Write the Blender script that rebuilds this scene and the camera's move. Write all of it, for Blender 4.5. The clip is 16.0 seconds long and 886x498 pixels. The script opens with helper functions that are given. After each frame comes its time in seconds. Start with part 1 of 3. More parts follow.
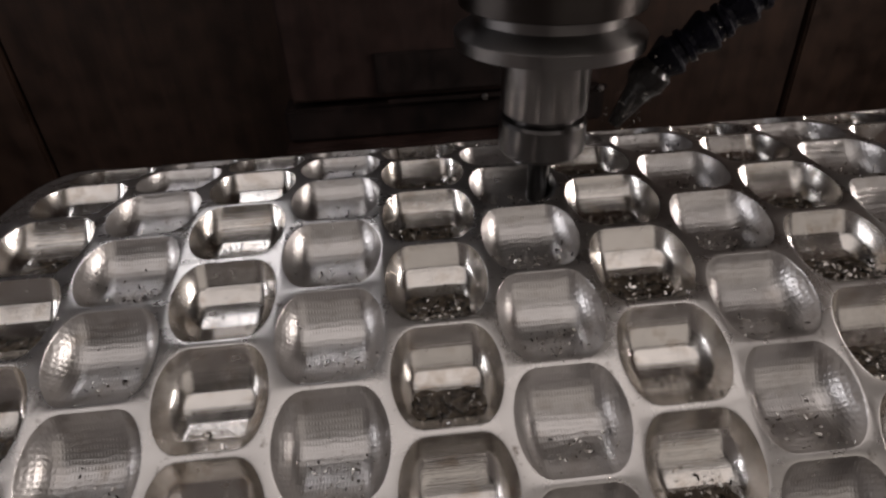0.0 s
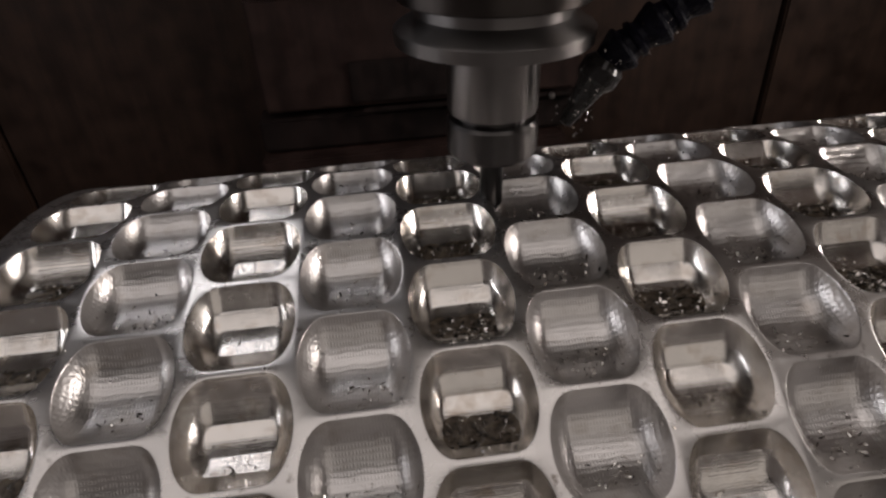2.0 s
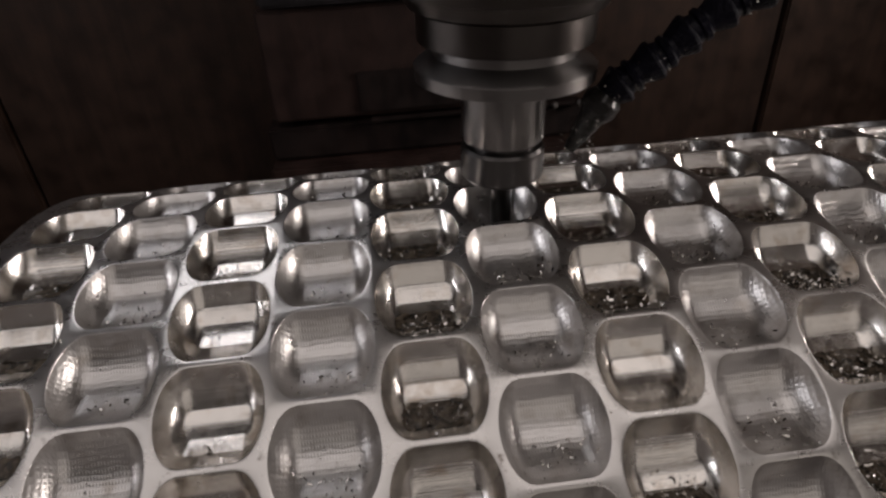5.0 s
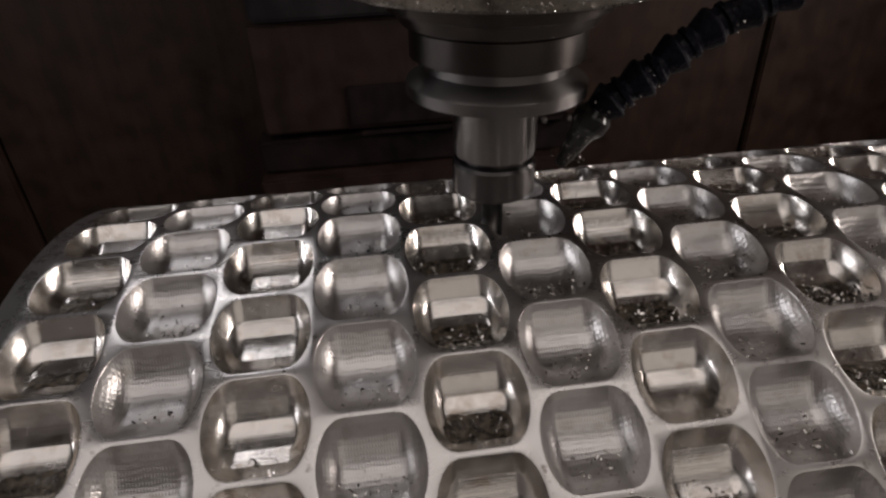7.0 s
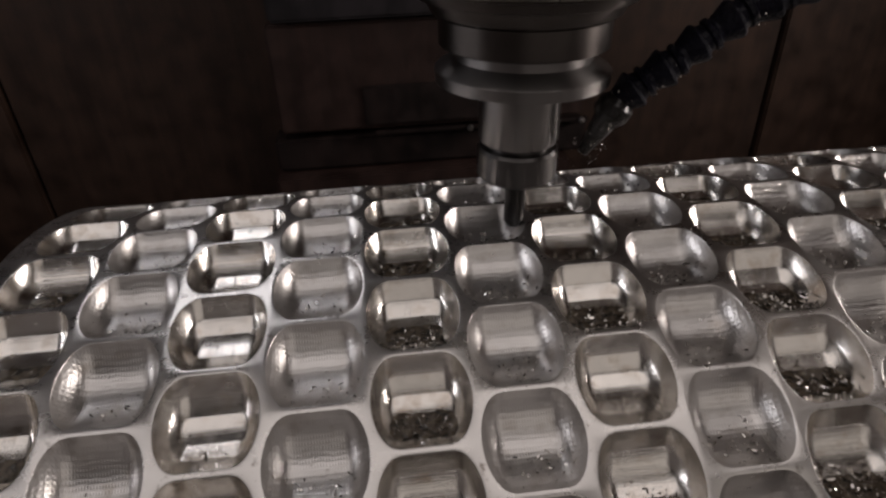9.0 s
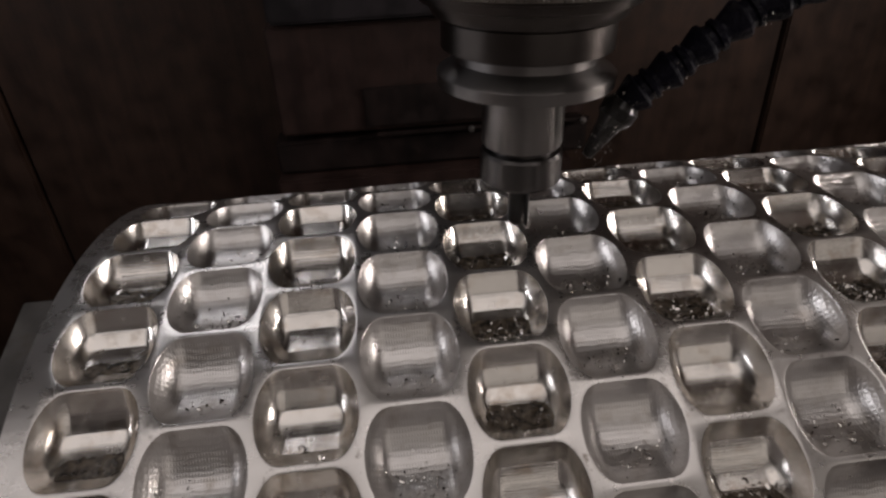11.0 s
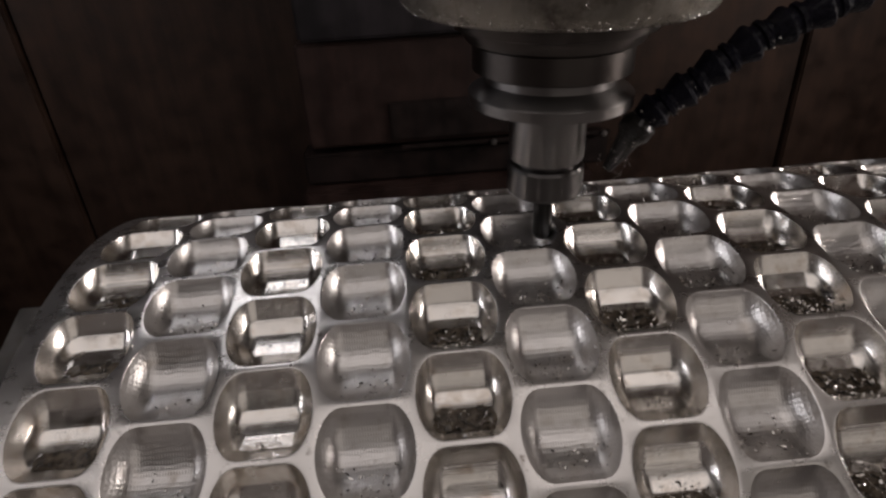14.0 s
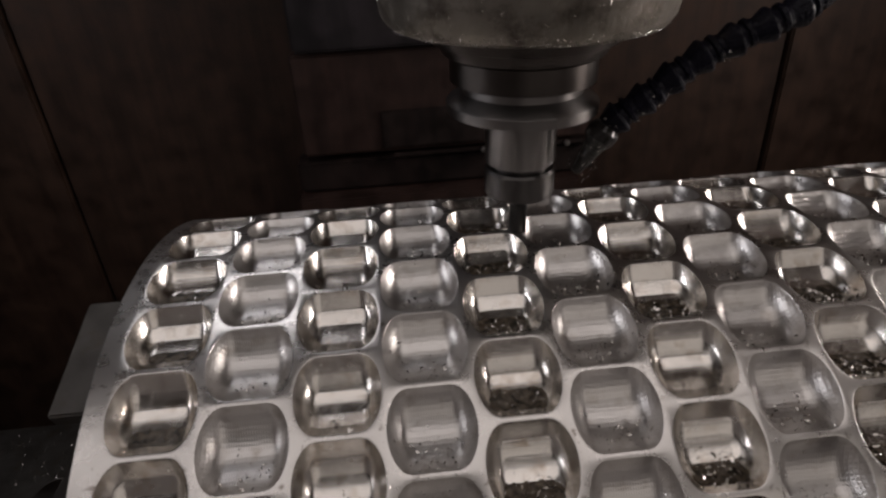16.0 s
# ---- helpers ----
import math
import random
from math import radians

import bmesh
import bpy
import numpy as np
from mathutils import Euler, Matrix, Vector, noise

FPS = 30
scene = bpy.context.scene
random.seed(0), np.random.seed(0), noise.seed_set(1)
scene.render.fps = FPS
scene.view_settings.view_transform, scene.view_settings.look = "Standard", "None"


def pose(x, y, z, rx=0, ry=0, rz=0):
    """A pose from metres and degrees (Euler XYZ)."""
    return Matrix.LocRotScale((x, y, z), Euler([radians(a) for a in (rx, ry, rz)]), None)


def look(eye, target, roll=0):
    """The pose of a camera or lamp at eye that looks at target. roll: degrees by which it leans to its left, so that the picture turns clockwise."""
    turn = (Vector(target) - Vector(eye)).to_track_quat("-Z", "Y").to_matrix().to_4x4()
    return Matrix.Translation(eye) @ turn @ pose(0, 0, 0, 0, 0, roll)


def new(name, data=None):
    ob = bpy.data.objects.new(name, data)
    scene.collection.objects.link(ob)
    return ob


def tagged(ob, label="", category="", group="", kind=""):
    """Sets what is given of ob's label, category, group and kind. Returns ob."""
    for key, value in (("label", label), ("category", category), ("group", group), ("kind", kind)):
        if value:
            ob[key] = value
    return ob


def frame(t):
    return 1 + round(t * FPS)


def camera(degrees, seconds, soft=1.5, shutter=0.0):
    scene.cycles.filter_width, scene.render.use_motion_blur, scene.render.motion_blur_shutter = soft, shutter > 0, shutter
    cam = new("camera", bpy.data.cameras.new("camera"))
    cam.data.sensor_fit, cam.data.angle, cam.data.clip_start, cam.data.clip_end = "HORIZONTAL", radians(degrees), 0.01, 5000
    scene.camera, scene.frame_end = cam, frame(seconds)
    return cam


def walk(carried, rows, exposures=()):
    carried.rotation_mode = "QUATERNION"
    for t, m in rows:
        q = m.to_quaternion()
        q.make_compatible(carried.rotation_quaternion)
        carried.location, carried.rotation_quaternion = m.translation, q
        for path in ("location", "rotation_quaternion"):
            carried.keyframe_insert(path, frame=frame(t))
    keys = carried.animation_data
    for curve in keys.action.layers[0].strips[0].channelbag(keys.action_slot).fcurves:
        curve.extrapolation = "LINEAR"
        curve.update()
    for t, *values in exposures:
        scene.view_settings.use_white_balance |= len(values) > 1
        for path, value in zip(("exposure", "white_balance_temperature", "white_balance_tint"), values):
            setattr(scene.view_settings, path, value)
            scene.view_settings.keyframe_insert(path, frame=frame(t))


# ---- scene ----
PITCH = 0.05                      # spacing of the pocket columns along the roller
ROWS_ROUND = 36                   # pockets round the roller
STEP = 0.976 * PITCH              # spacing of the pockets round the roller
RADIUS = ROWS_ROUND * STEP / (2 * math.pi)
TOP = 1.40                        # height of the roller's top
AXLE = TOP - RADIUS
COLUMNS = range(-5, 9)
END_LEFT, END_RIGHT = -5.74 * PITCH, 8.66 * PITCH

# ---- camera ----
cam = camera(72.3, 16.0, soft=2.5)
CAMERA_ROWS = [
    (0.0, -0.0804, -0.3064, 0.163, 56.01, 2.41, -5.34),
    (0.5, -0.0678, -0.2929, 0.1588, 55.72, 2.64, -5.72),
    (1.0, -0.0615, -0.2872, 0.1598, 55.81, 2.15, -6.78),
    (1.5, -0.0601, -0.2914, 0.1614, 56.14, 2.44, -7.05),
    (2.0, -0.0572, -0.2929, 0.1635, 56.3, 2.85, -6.76),
    (2.5, -0.0566, -0.293, 0.1655, 56.33, 2.97, -6.4),
    (3.0, -0.06, -0.2966, 0.1686, 56.29, 3.06, -6.23),
    (5.5, -0.0656, -0.3159, 0.1755, 57.5, 2.65, -6.69),
    (6.0, -0.065, -0.3159, 0.1777, 57.84, 2.2, -6.68),
    (6.5, -0.0633, -0.3121, 0.1784, 57.78, 2.33, -7.45),
    (7.0, -0.067, -0.3142, 0.1804, 58.04, 2.19, -7.33),
    (7.5, -0.0715, -0.3176, 0.1827, 58.19, 2.17, -6.95),
    (8.0, -0.0774, -0.3175, 0.182, 58.11, 2.04, -6.61),
    (8.5, -0.0795, -0.322, 0.1828, 58.14, 1.96, -6.2),
    (9.0, -0.0783, -0.3271, 0.1852, 58.16, 1.9, -6.31),
    (9.5, -0.0736, -0.3258, 0.1842, 58.07, 2.16, -6.66),
    (10.0, -0.0775, -0.3204, 0.1827, 57.99, 2.29, -6.79),
    (12.5, -0.0808, -0.3286, 0.184, 58.83, 2.4, -5.38),
    (13.0, -0.0871, -0.3334, 0.1875, 58.79, 2.46, -5.07),
    (13.5, -0.0888, -0.3445, 0.1909, 59.4, 2.58, -4.85),
    (14.0, -0.0875, -0.3469, 0.1911, 59.61, 2.94, -4.64),
    (14.5, -0.0817, -0.3419, 0.1927, 59.43, 3.16, -5.04),
    (15.0, -0.0793, -0.3411, 0.195, 59.19, 3.28, -5.24),
    (15.5, -0.0735, -0.3491, 0.1953, 59.47, 3.19, -5.23),
    (16.0, -0.0799, -0.3747, 0.2042, 60.15, 2.95, -5.14),
]
# seconds, table right, table ahead, spindle up (in pitches)
FEED_ROWS = [
    (0.0, -0.386, -0.054, -0.083),
    (0.5, -0.090, -0.002, -0.104),
    (1.0, 0.232, -0.024, -0.105),
    (1.5, 0.372, -0.077, 0.096),
    (2.0, 0.371, -0.068, 0.103),
    (2.5, 0.235, -0.010, -0.094),
    (3.0, -0.038, 0.005, -0.103),
    (3.5, -0.250, -0.000, -0.080),
    (4.15, -0.450, -0.000, 0.137),
    (4.5, -0.380, -0.000, 0.050),
    (5.0, -0.140, -0.000, -0.087),
    (5.5, 0.096, 0.010, -0.079),
    (6.0, 0.334, -0.012, 0.035),
    (6.5, 0.458, -0.003, 0.154),
    (7.0, 0.325, 0.043, 0.004),
    (7.5, 0.085, 0.037, -0.062),
    (8.0, -0.274, 0.031, -0.060),
    (8.5, -0.406, -0.009, 0.074),
    (9.0, -0.452, -0.014, 0.149),
    (9.5, -0.305, 0.067, -0.021),
    (10.0, -0.046, 0.044, -0.055),
    (10.5, 0.230, 0.040, -0.061),
    (11.2, 0.460, 0.030, 0.150),
    (11.6, 0.380, 0.045, 0.050),
    (12.0, 0.180, 0.050, -0.064),
    (12.5, -0.080, 0.053, -0.055),
    (13.0, -0.293, 0.027, -0.041),
    (13.5, -0.493, -0.059, 0.141),
    (14.0, -0.399, -0.050, 0.060),
    (14.5, -0.179, 0.037, -0.054),
    (15.0, 0.133, 0.043, -0.057),
    (15.5, 0.344, 0.032, 0.016),
    (16.0, 0.457, -0.045, 0.142),
]
walk(cam, [(t, pose(x, y, TOP + z, rx, ry, rz)) for t, x, y, z, rx, ry, rz in CAMERA_ROWS])

# ---- light ----
scene.view_settings.exposure = 0.0
world = bpy.data.worlds.new("workshop")
scene.world = world
world.use_nodes = True
world.node_tree.nodes["Background"].inputs["Color"].default_value = (1.0, 0.85, 0.81, 1)
world.node_tree.nodes["Background"].inputs["Strength"].default_value = 0.10


def area_lamp(name, eye, target, width, depth, watts, color):
    lamp = bpy.data.lights.new(name, "AREA")
    lamp.shape, lamp.size, lamp.size_y, lamp.energy, lamp.color = "RECTANGLE", width, depth, watts, color
    ob = new(name, lamp)
    ob.matrix_world = look(eye, target)
    return ob


ROOF = TOP + 0.92
# Unseen light panels, added and tuned for the roller's brightness and highlights.
LAMPS = [  # eye, target, width, depth, watts, colour, length of the bracket, its way
    ((-0.22, -0.50, ROOF - 0.056), (-0.22, -0.50, TOP), 1.6, 0.66, 1.90, (1.0, 0.90, 0.875), 0.0, None),
    ((-0.39, 0.53, TOP + 0.72), (-0.39, 0.53, TOP), 0.11, 0.72, 0.95, (0.98, 0.95, 0.99), 0.20, (0, 0, 1)),
    # stands in for a lit side door window; the next is a weaker counterpart
    ((1.40, 0.04, TOP + 0.36), (0.0, -0.14, TOP + 0.24), 0.85, 0.22, 16.5, (1.0, 0.905, 0.86), 0.20, (1, 0, 0)),
    ((-1.40, 0.02, TOP + 0.36), (0.0, 0.02, TOP + 0.24), 1.1, 0.12, 4.6, (0.97, 0.95, 1.0), 0.20, (-1, 0, 0)),
    # stands in for workshop light from behind the camera
    ((0.55, -1.70, TOP + 0.62), (0.12, 0.0, TOP), 2.0, 1.30, 1.60, (1.0, 0.85, 0.75), 1.0, (0, 0, 1)),
]
for eye, target, w, d, watts, color, rod, way in LAMPS:
    area_lamp("added_lamp", eye, target, w, d, watts, color)


# ---- materials ----
def nodes_of(name):
    m = bpy.data.materials.new(name)
    m.use_nodes = True
    t = m.node_tree
    return m, t, t.nodes["Principled BSDF"]


def put(t, kind, **inputs):
    n = t.nodes.new(kind)
    for k, v in inputs.items():
        n.inputs[k.replace("_", " ")].default_value = v
    return n


def ramp(t, source, stops):
    n = t.nodes.new("ShaderNodeValToRGB")
    els = n.color_ramp.elements
    while len(els) < len(stops):
        els.new(0.5)
    for e, (pos, c) in zip(els, stops):
        e.position, e.color = pos, (c if len(c) == 4 else (*c, 1))
    t.links.new(source, n.inputs["Fac"])
    return n.outputs["Color"]


def stretched(t, scale, source="Object"):
    co = t.nodes.new("ShaderNodeTexCoord")
    mp = put(t, "ShaderNodeMapping", Scale=scale)
    t.links.new(co.outputs[source], mp.inputs["Vector"])
    return mp.outputs["Vector"]


def noise_at(t, vector, scale, detail=4.0, rough=0.55):
    n = put(t, "ShaderNodeTexNoise", Scale=scale, Detail=detail, Roughness=rough)
    t.links.new(vector, n.inputs["Vector"])
    return n.outputs["Fac"]


def bump(t, bsdf, heights):
    """heights: pairs of a height socket and its distance in metres."""
    last = None
    for h, d in heights:
        b = put(t, "ShaderNodeBump", Strength=1.0, Distance=d)
        t.links.new(h, b.inputs["Height"])
        if last:
            t.links.new(last, b.inputs["Normal"])
        last = b.outputs["Normal"]
    t.links.new(last, bsdf.inputs["Normal"])


def metal(name, dark, light, rough_low, rough_high, grain=(1, 1, 1), grain_scale=900, relief=0.00004, stain=None, stain_at=(0.6, 0.75), stain_scale=45):
    """Machined metal: base colour between dark and light, brushed along the small side of grain, with stains."""
    m, t, b = nodes_of(name)
    b.inputs["Metallic"].default_value = 1.0
    flat = stretched(t, (1, 1, 1))
    big = noise_at(t, flat, 28, 5)
    fine = noise_at(t, stretched(t, grain), grain_scale, 3)
    color = ramp(t, big, [(0.3, dark), (0.7, light)])
    if stain:
        mix = t.nodes.new("ShaderNodeMix")
        mix.data_type = "RGBA"
        spots = ramp(t, noise_at(t, flat, stain_scale, 6, 0.65), [(stain_at[0], (0, 0, 0)), (stain_at[1], (1, 1, 1))])
        t.links.new(spots, mix.inputs["Factor"])
        t.links.new(color, mix.inputs["A"])
        mix.inputs["B"].default_value = (*stain, 1)
        color = mix.outputs["Result"]
    t.links.new(color, b.inputs["Base Color"])
    r = ramp(t, noise_at(t, flat, 70, 6, 0.6), [(0.3, (rough_low,) * 3), (0.75, (rough_high,) * 3)])
    t.links.new(r, b.inputs["Roughness"])
    bump(t, b, [(fine, relief), (noise_at(t, flat, 160, 3), relief * 2)])
    return m


def painted(name, dark, light, rough, scale=3.0, streak=(6, 6, 0.6), relief=0.0004, metallic=0.0):
    """Dull painted sheet with stains that run down and grime at two scales."""
    m, t, b = nodes_of(name)
    b.inputs["Metallic"].default_value = metallic
    b.inputs["Roughness"].default_value = rough
    b.inputs["Specular IOR Level"].default_value = 0.22
    runs = noise_at(t, stretched(t, streak), scale, 6, 0.65)
    spots = noise_at(t, stretched(t, (1, 1, 1)), scale * 6, 6, 0.6)
    mix = put(t, "ShaderNodeMath")
    mix.operation = "MULTIPLY"
    t.links.new(runs, mix.inputs[0])
    t.links.new(spots, mix.inputs[1])
    t.links.new(ramp(t, mix.outputs[0], [(0.16, dark), (0.38, light)]), b.inputs["Base Color"])
    t.links.new(ramp(t, spots, [(0.3, (rough * 0.8,) * 3), (0.7, (min(1, rough * 1.25),) * 3)]), b.inputs["Roughness"])
    bump(t, b, [(spots, relief)])
    return m


def pocket_metal(name, tone, rough_low, rough_high, scallop, relief, stain, dimple):
    """Milled pocket: cutter passes run along the roller's axis, each pocket a little different."""
    m, t, b = nodes_of(name)
    b.inputs["Metallic"].default_value = 1.0
    info = t.nodes.new("ShaderNodeObjectInfo")
    shift = t.nodes.new("ShaderNodeVectorMath")
    shift.operation = "ADD"
    co = t.nodes.new("ShaderNodeTexCoord")
    t.links.new(co.outputs["Object"], shift.inputs[0])
    t.links.new(info.outputs["Random"], shift.inputs[1])
    vec = shift.outputs["Vector"]
    passes = put(t, "ShaderNodeTexWave", Scale=scallop, Distortion=5.0, Detail=3.0)
    passes.inputs["Detail Scale"].default_value = 1.2
    passes.wave_type, passes.bands_direction = "BANDS", "Y"
    t.links.new(co.outputs["Object"], passes.inputs["Vector"])
    spots = noise_at(t, vec, 90, 6, 0.62)
    runs = put(t, "ShaderNodeMapping", Scale=(420, 70, 90))
    t.links.new(vec, runs.inputs["Vector"])
    chatter = noise_at(t, runs.outputs["Vector"], 8, 4)
    dirt = ramp(t, spots, [(0.52, (0, 0, 0)), (0.76, (0.8, 0.8, 0.8))])
    mix = t.nodes.new("ShaderNodeMix")
    mix.data_type = "RGBA"
    t.links.new(dirt, mix.inputs["Factor"])
    base = ramp(t, info.outputs["Random"], [(0.0, tuple(c * 0.88 for c in tone)), (1.0, tone)])
    t.links.new(base, mix.inputs["A"])
    mix.inputs["B"].default_value = (*stain, 1)
    t.links.new(mix.outputs["Result"], b.inputs["Base Color"])
    t.links.new(ramp(t, noise_at(t, vec, 140, 5), [(0.3, (rough_low,) * 3), (0.7, (rough_high,) * 3)]), b.inputs["Roughness"])
    # rows of small cutter dimples across the wall
    across = put(t, "ShaderNodeTexWave", Scale=230.0, Distortion=3.0, Detail=2.0)
    across.wave_type, across.bands_direction = "BANDS", "X"
    rows = put(t, "ShaderNodeTexWave", Scale=120.0, Distortion=4.0, Detail=2.0)
    rows.wave_type, rows.bands_direction = "BANDS", "Y"
    dimples = put(t, "ShaderNodeMath")
    dimples.operation = "MULTIPLY"
    for k, wave in enumerate((across, rows)):
        t.links.new(vec, wave.inputs["Vector"])
        t.links.new(wave.outputs["Fac"], dimples.inputs[k])
    bump(t, b, [(dimples.outputs[0], relief * dimple), (passes.outputs["Fac"], relief), (chatter, relief * 2.0), (noise_at(t, vec, 520, 3), relief * 1.5)])
    return m


land_metal = metal("milled_land", (0.52, 0.50, 0.485), (0.61, 0.59, 0.57), 0.25, 0.33, (1, 0.15, 1), 1500, 0.00004, (0.13, 0.10, 0.08), (0.60, 0.74), 130)
matte_metal = pocket_metal("rough_milled_pocket", (0.61, 0.59, 0.575), 0.27, 0.37, 420, 0.000016, (0.36, 0.32, 0.285), 6.0)
shiny_metal = pocket_metal("polished_pocket", (0.69, 0.66, 0.625), 0.18, 0.28, 260, 0.000014, (0.36, 0.275, 0.20), 1.5)
holder_metal = metal("ground_steel", (0.195, 0.184, 0.179), (0.235, 0.222, 0.216), 0.32, 0.36, (1, 1, 0.03), 420, 0.000001)
nut_metal = metal("dark_ground_steel", (0.095, 0.090, 0.088), (0.115, 0.108, 0.106), 0.30, 0.34, (1, 1, 0.03), 420, 0.000001)
nose_metal = metal("oiled_steel", (0.058, 0.050, 0.046), (0.085, 0.075, 0.069), 0.30, 0.40, (0.05, 0.05, 1), 500, 0.00003)
for turned_metal in (holder_metal, nut_metal, nose_metal):   # fine lathe grooves run round the axis
    turned_tree = turned_metal.node_tree
    round_axis = turned_tree.nodes.new("ShaderNodeTangent")
    round_axis.direction_type, round_axis.axis = "RADIAL", "Z"
    turned_bsdf = turned_tree.nodes["Principled BSDF"]
    turned_bsdf.inputs["Anisotropic"].default_value = 0.75
    turned_bsdf.inputs["Anisotropic Rotation"].default_value = 0.25
    turned_tree.links.new(round_axis.outputs["Tangent"], turned_bsdf.inputs["Tangent"])
cutter_metal = metal("carbide", (0.02, 0.019, 0.019), (0.045, 0.043, 0.042), 0.28, 0.40)
clamp_metal = metal("clamp_steel", (0.08, 0.073, 0.067), (0.14, 0.130, 0.120), 0.40, 0.60, (1, 1, 1), 400, 0.0001, (0.10, 0.08, 0.06), (0.55, 0.75))
cap_metal = metal("greasy_casting", (0.22, 0.20, 0.175), (0.38, 0.35, 0.305), 0.35, 0.60, (1, 1, 0.06), 260, 0.00016, (0.08, 0.06, 0.05), (0.5, 0.7))
chip_metal, chip_tree, chip_bsdf = nodes_of("metal_chip")
chip_bsdf.inputs["Metallic"].default_value = 1.0
chip_bsdf.inputs["Roughness"].default_value = 0.22
chip_tree.links.new(ramp(chip_tree, chip_tree.nodes.new("ShaderNodeNewGeometry").outputs["Random Per Island"], [(0.0, (0.03, 0.025, 0.02)), (0.30, (0.12, 0.10, 0.085)), (0.36, (0.5, 0.47, 0.44)), (1.0, (0.85, 0.82, 0.78))]), chip_bsdf.inputs["Base Color"])
wall_paint = painted("grimy_brown_sheet", (0.0135, 0.0068, 0.0043), (0.034, 0.0174, 0.0110), 0.6)
panel_paint = painted("grimy_dark_panel", (0.012, 0.0058, 0.0045), (0.029, 0.0145, 0.0112), 0.6)
cover_paint = painted("blue_grey_cover", (0.006, 0.0046, 0.0052), (0.019, 0.0148, 0.0166), 0.6)
tray_paint = painted("oily_tray", (0.010, 0.009, 0.008), (0.04, 0.035, 0.03), 0.35, 8, (2, 2, 2))
recess_paint = painted("dark_red_brown_plate", (0.0035, 0.0018, 0.0015), (0.014, 0.0072, 0.0058), 0.6)
seam_paint = painted("black_gap", (0.004, 0.004, 0.004), (0.010, 0.009, 0.008), 0.7)


def plastic(name, base, rough, wet):
    """Plastic under a wet, beaded film of coolant."""
    m, t, b = nodes_of(name)
    flat = stretched(t, (1, 1, 1))
    t.links.new(ramp(t, noise_at(t, flat, 60, 5), [(0.3, tuple(c * 0.5 for c in base)), (0.7, base)]), b.inputs["Base Color"])
    b.inputs["Roughness"].default_value = rough
    b.inputs["Specular IOR Level"].default_value = 0.12
    b.inputs["Coat Weight"].default_value = wet
    b.inputs["Coat Roughness"].default_value = 0.07
    beads = noise_at(t, flat, 380, 4, 0.6)
    bump(t, b, [(beads, 0.0016)])
    return m


hose_plastic = plastic("wet_blue_black_plastic", (0.0028, 0.0024, 0.0085), 0.55, 0.10)
nozzle_plastic = plastic("wet_grey_plastic", (0.016, 0.014, 0.013), 0.35, 0.5)
sludge, sludge_tree, sludge_bsdf = nodes_of("oily_coolant")
sludge_mix = noise_at(sludge_tree, stretched(sludge_tree, (1, 1, 1)), 220, 5)
sludge_tree.links.new(ramp(sludge_tree, sludge_mix, [(0.35, (0.018, 0.014, 0.010)), (0.7, (0.12, 0.095, 0.07))]), sludge_bsdf.inputs["Base Color"])
sludge_bsdf.inputs["Roughness"].default_value = 0.10
bump(sludge_tree, sludge_bsdf, [(sludge_mix, 0.0012)])
# faint glow for the fronts of the added light panels
glow, glow_tree, glow_bsdf = nodes_of("added_panel_glow")
glow_bsdf.inputs["Emission Color"].default_value = (1, 0.96, 0.9, 1)
glow_bsdf.inputs["Emission Strength"].default_value = 0.1


# ---- mesh helpers ----
def mesh_object(name, verts, faces, material, parent=None, smooth=True, label=""):
    me = bpy.data.meshes.new(name)
    me.from_pydata(verts, [], faces)
    if smooth:
        me.shade_smooth()
    me.materials.append(material)
    ob = new(name, me)
    if parent:
        ob.parent = parent
    return tagged(ob, label)


def part(name, bm, material, parent, label="", smooth=False):
    me = bpy.data.meshes.new(name)
    bm.to_mesh(me)
    bm.free()
    if smooth:
        me.shade_smooth()
    me.materials.append(material)
    ob = new(name, me)
    ob.parent = parent
    return tagged(ob, label)


def box(x0, x1, y0, y1, z0, z1, bevel=0.0):
    bm = bmesh.new()
    bmesh.ops.create_cube(bm, size=1)
    for v in bm.verts:
        v.co = Vector((x0 + (v.co.x + 0.5) * (x1 - x0), y0 + (v.co.y + 0.5) * (y1 - y0), z0 + (v.co.z + 0.5) * (z1 - z0)))
    if bevel:
        bmesh.ops.bevel(bm, geom=bm.edges[:], offset=bevel, segments=2, affect="EDGES")
    return bm


def structure(name, bm, material, label, category):
    ob = part(name, bm, material, None)
    return tagged(ob, label, category, kind="structure")


def turned(profile, sides=96):
    """A turned solid round z from (radius, height) pairs; edges between steep changes stay sharp by doubled rings."""
    bm = bmesh.new()
    rings = []
    for r, z in profile:
        rings.append([bm.verts.new((r * math.cos(2 * math.pi * k / sides), r * math.sin(2 * math.pi * k / sides), z)) for k in range(sides)])
    for a, b in zip(rings, rings[1:]):
        for k in range(sides):
            bm.faces.new((a[k], a[(k + 1) % sides], b[(k + 1) % sides], b[k]))
    bm.faces.new(list(reversed(rings[0])))
    bm.faces.new(rings[-1])
    bmesh.ops.recalc_face_normals(bm, faces=bm.faces[:])
    for e in bm.edges:
        if len(e.link_faces) == 2 and e.calc_face_angle(0) > radians(25):
            e.smooth = False
    for fc in bm.faces:
        fc.smooth = True
    return bm


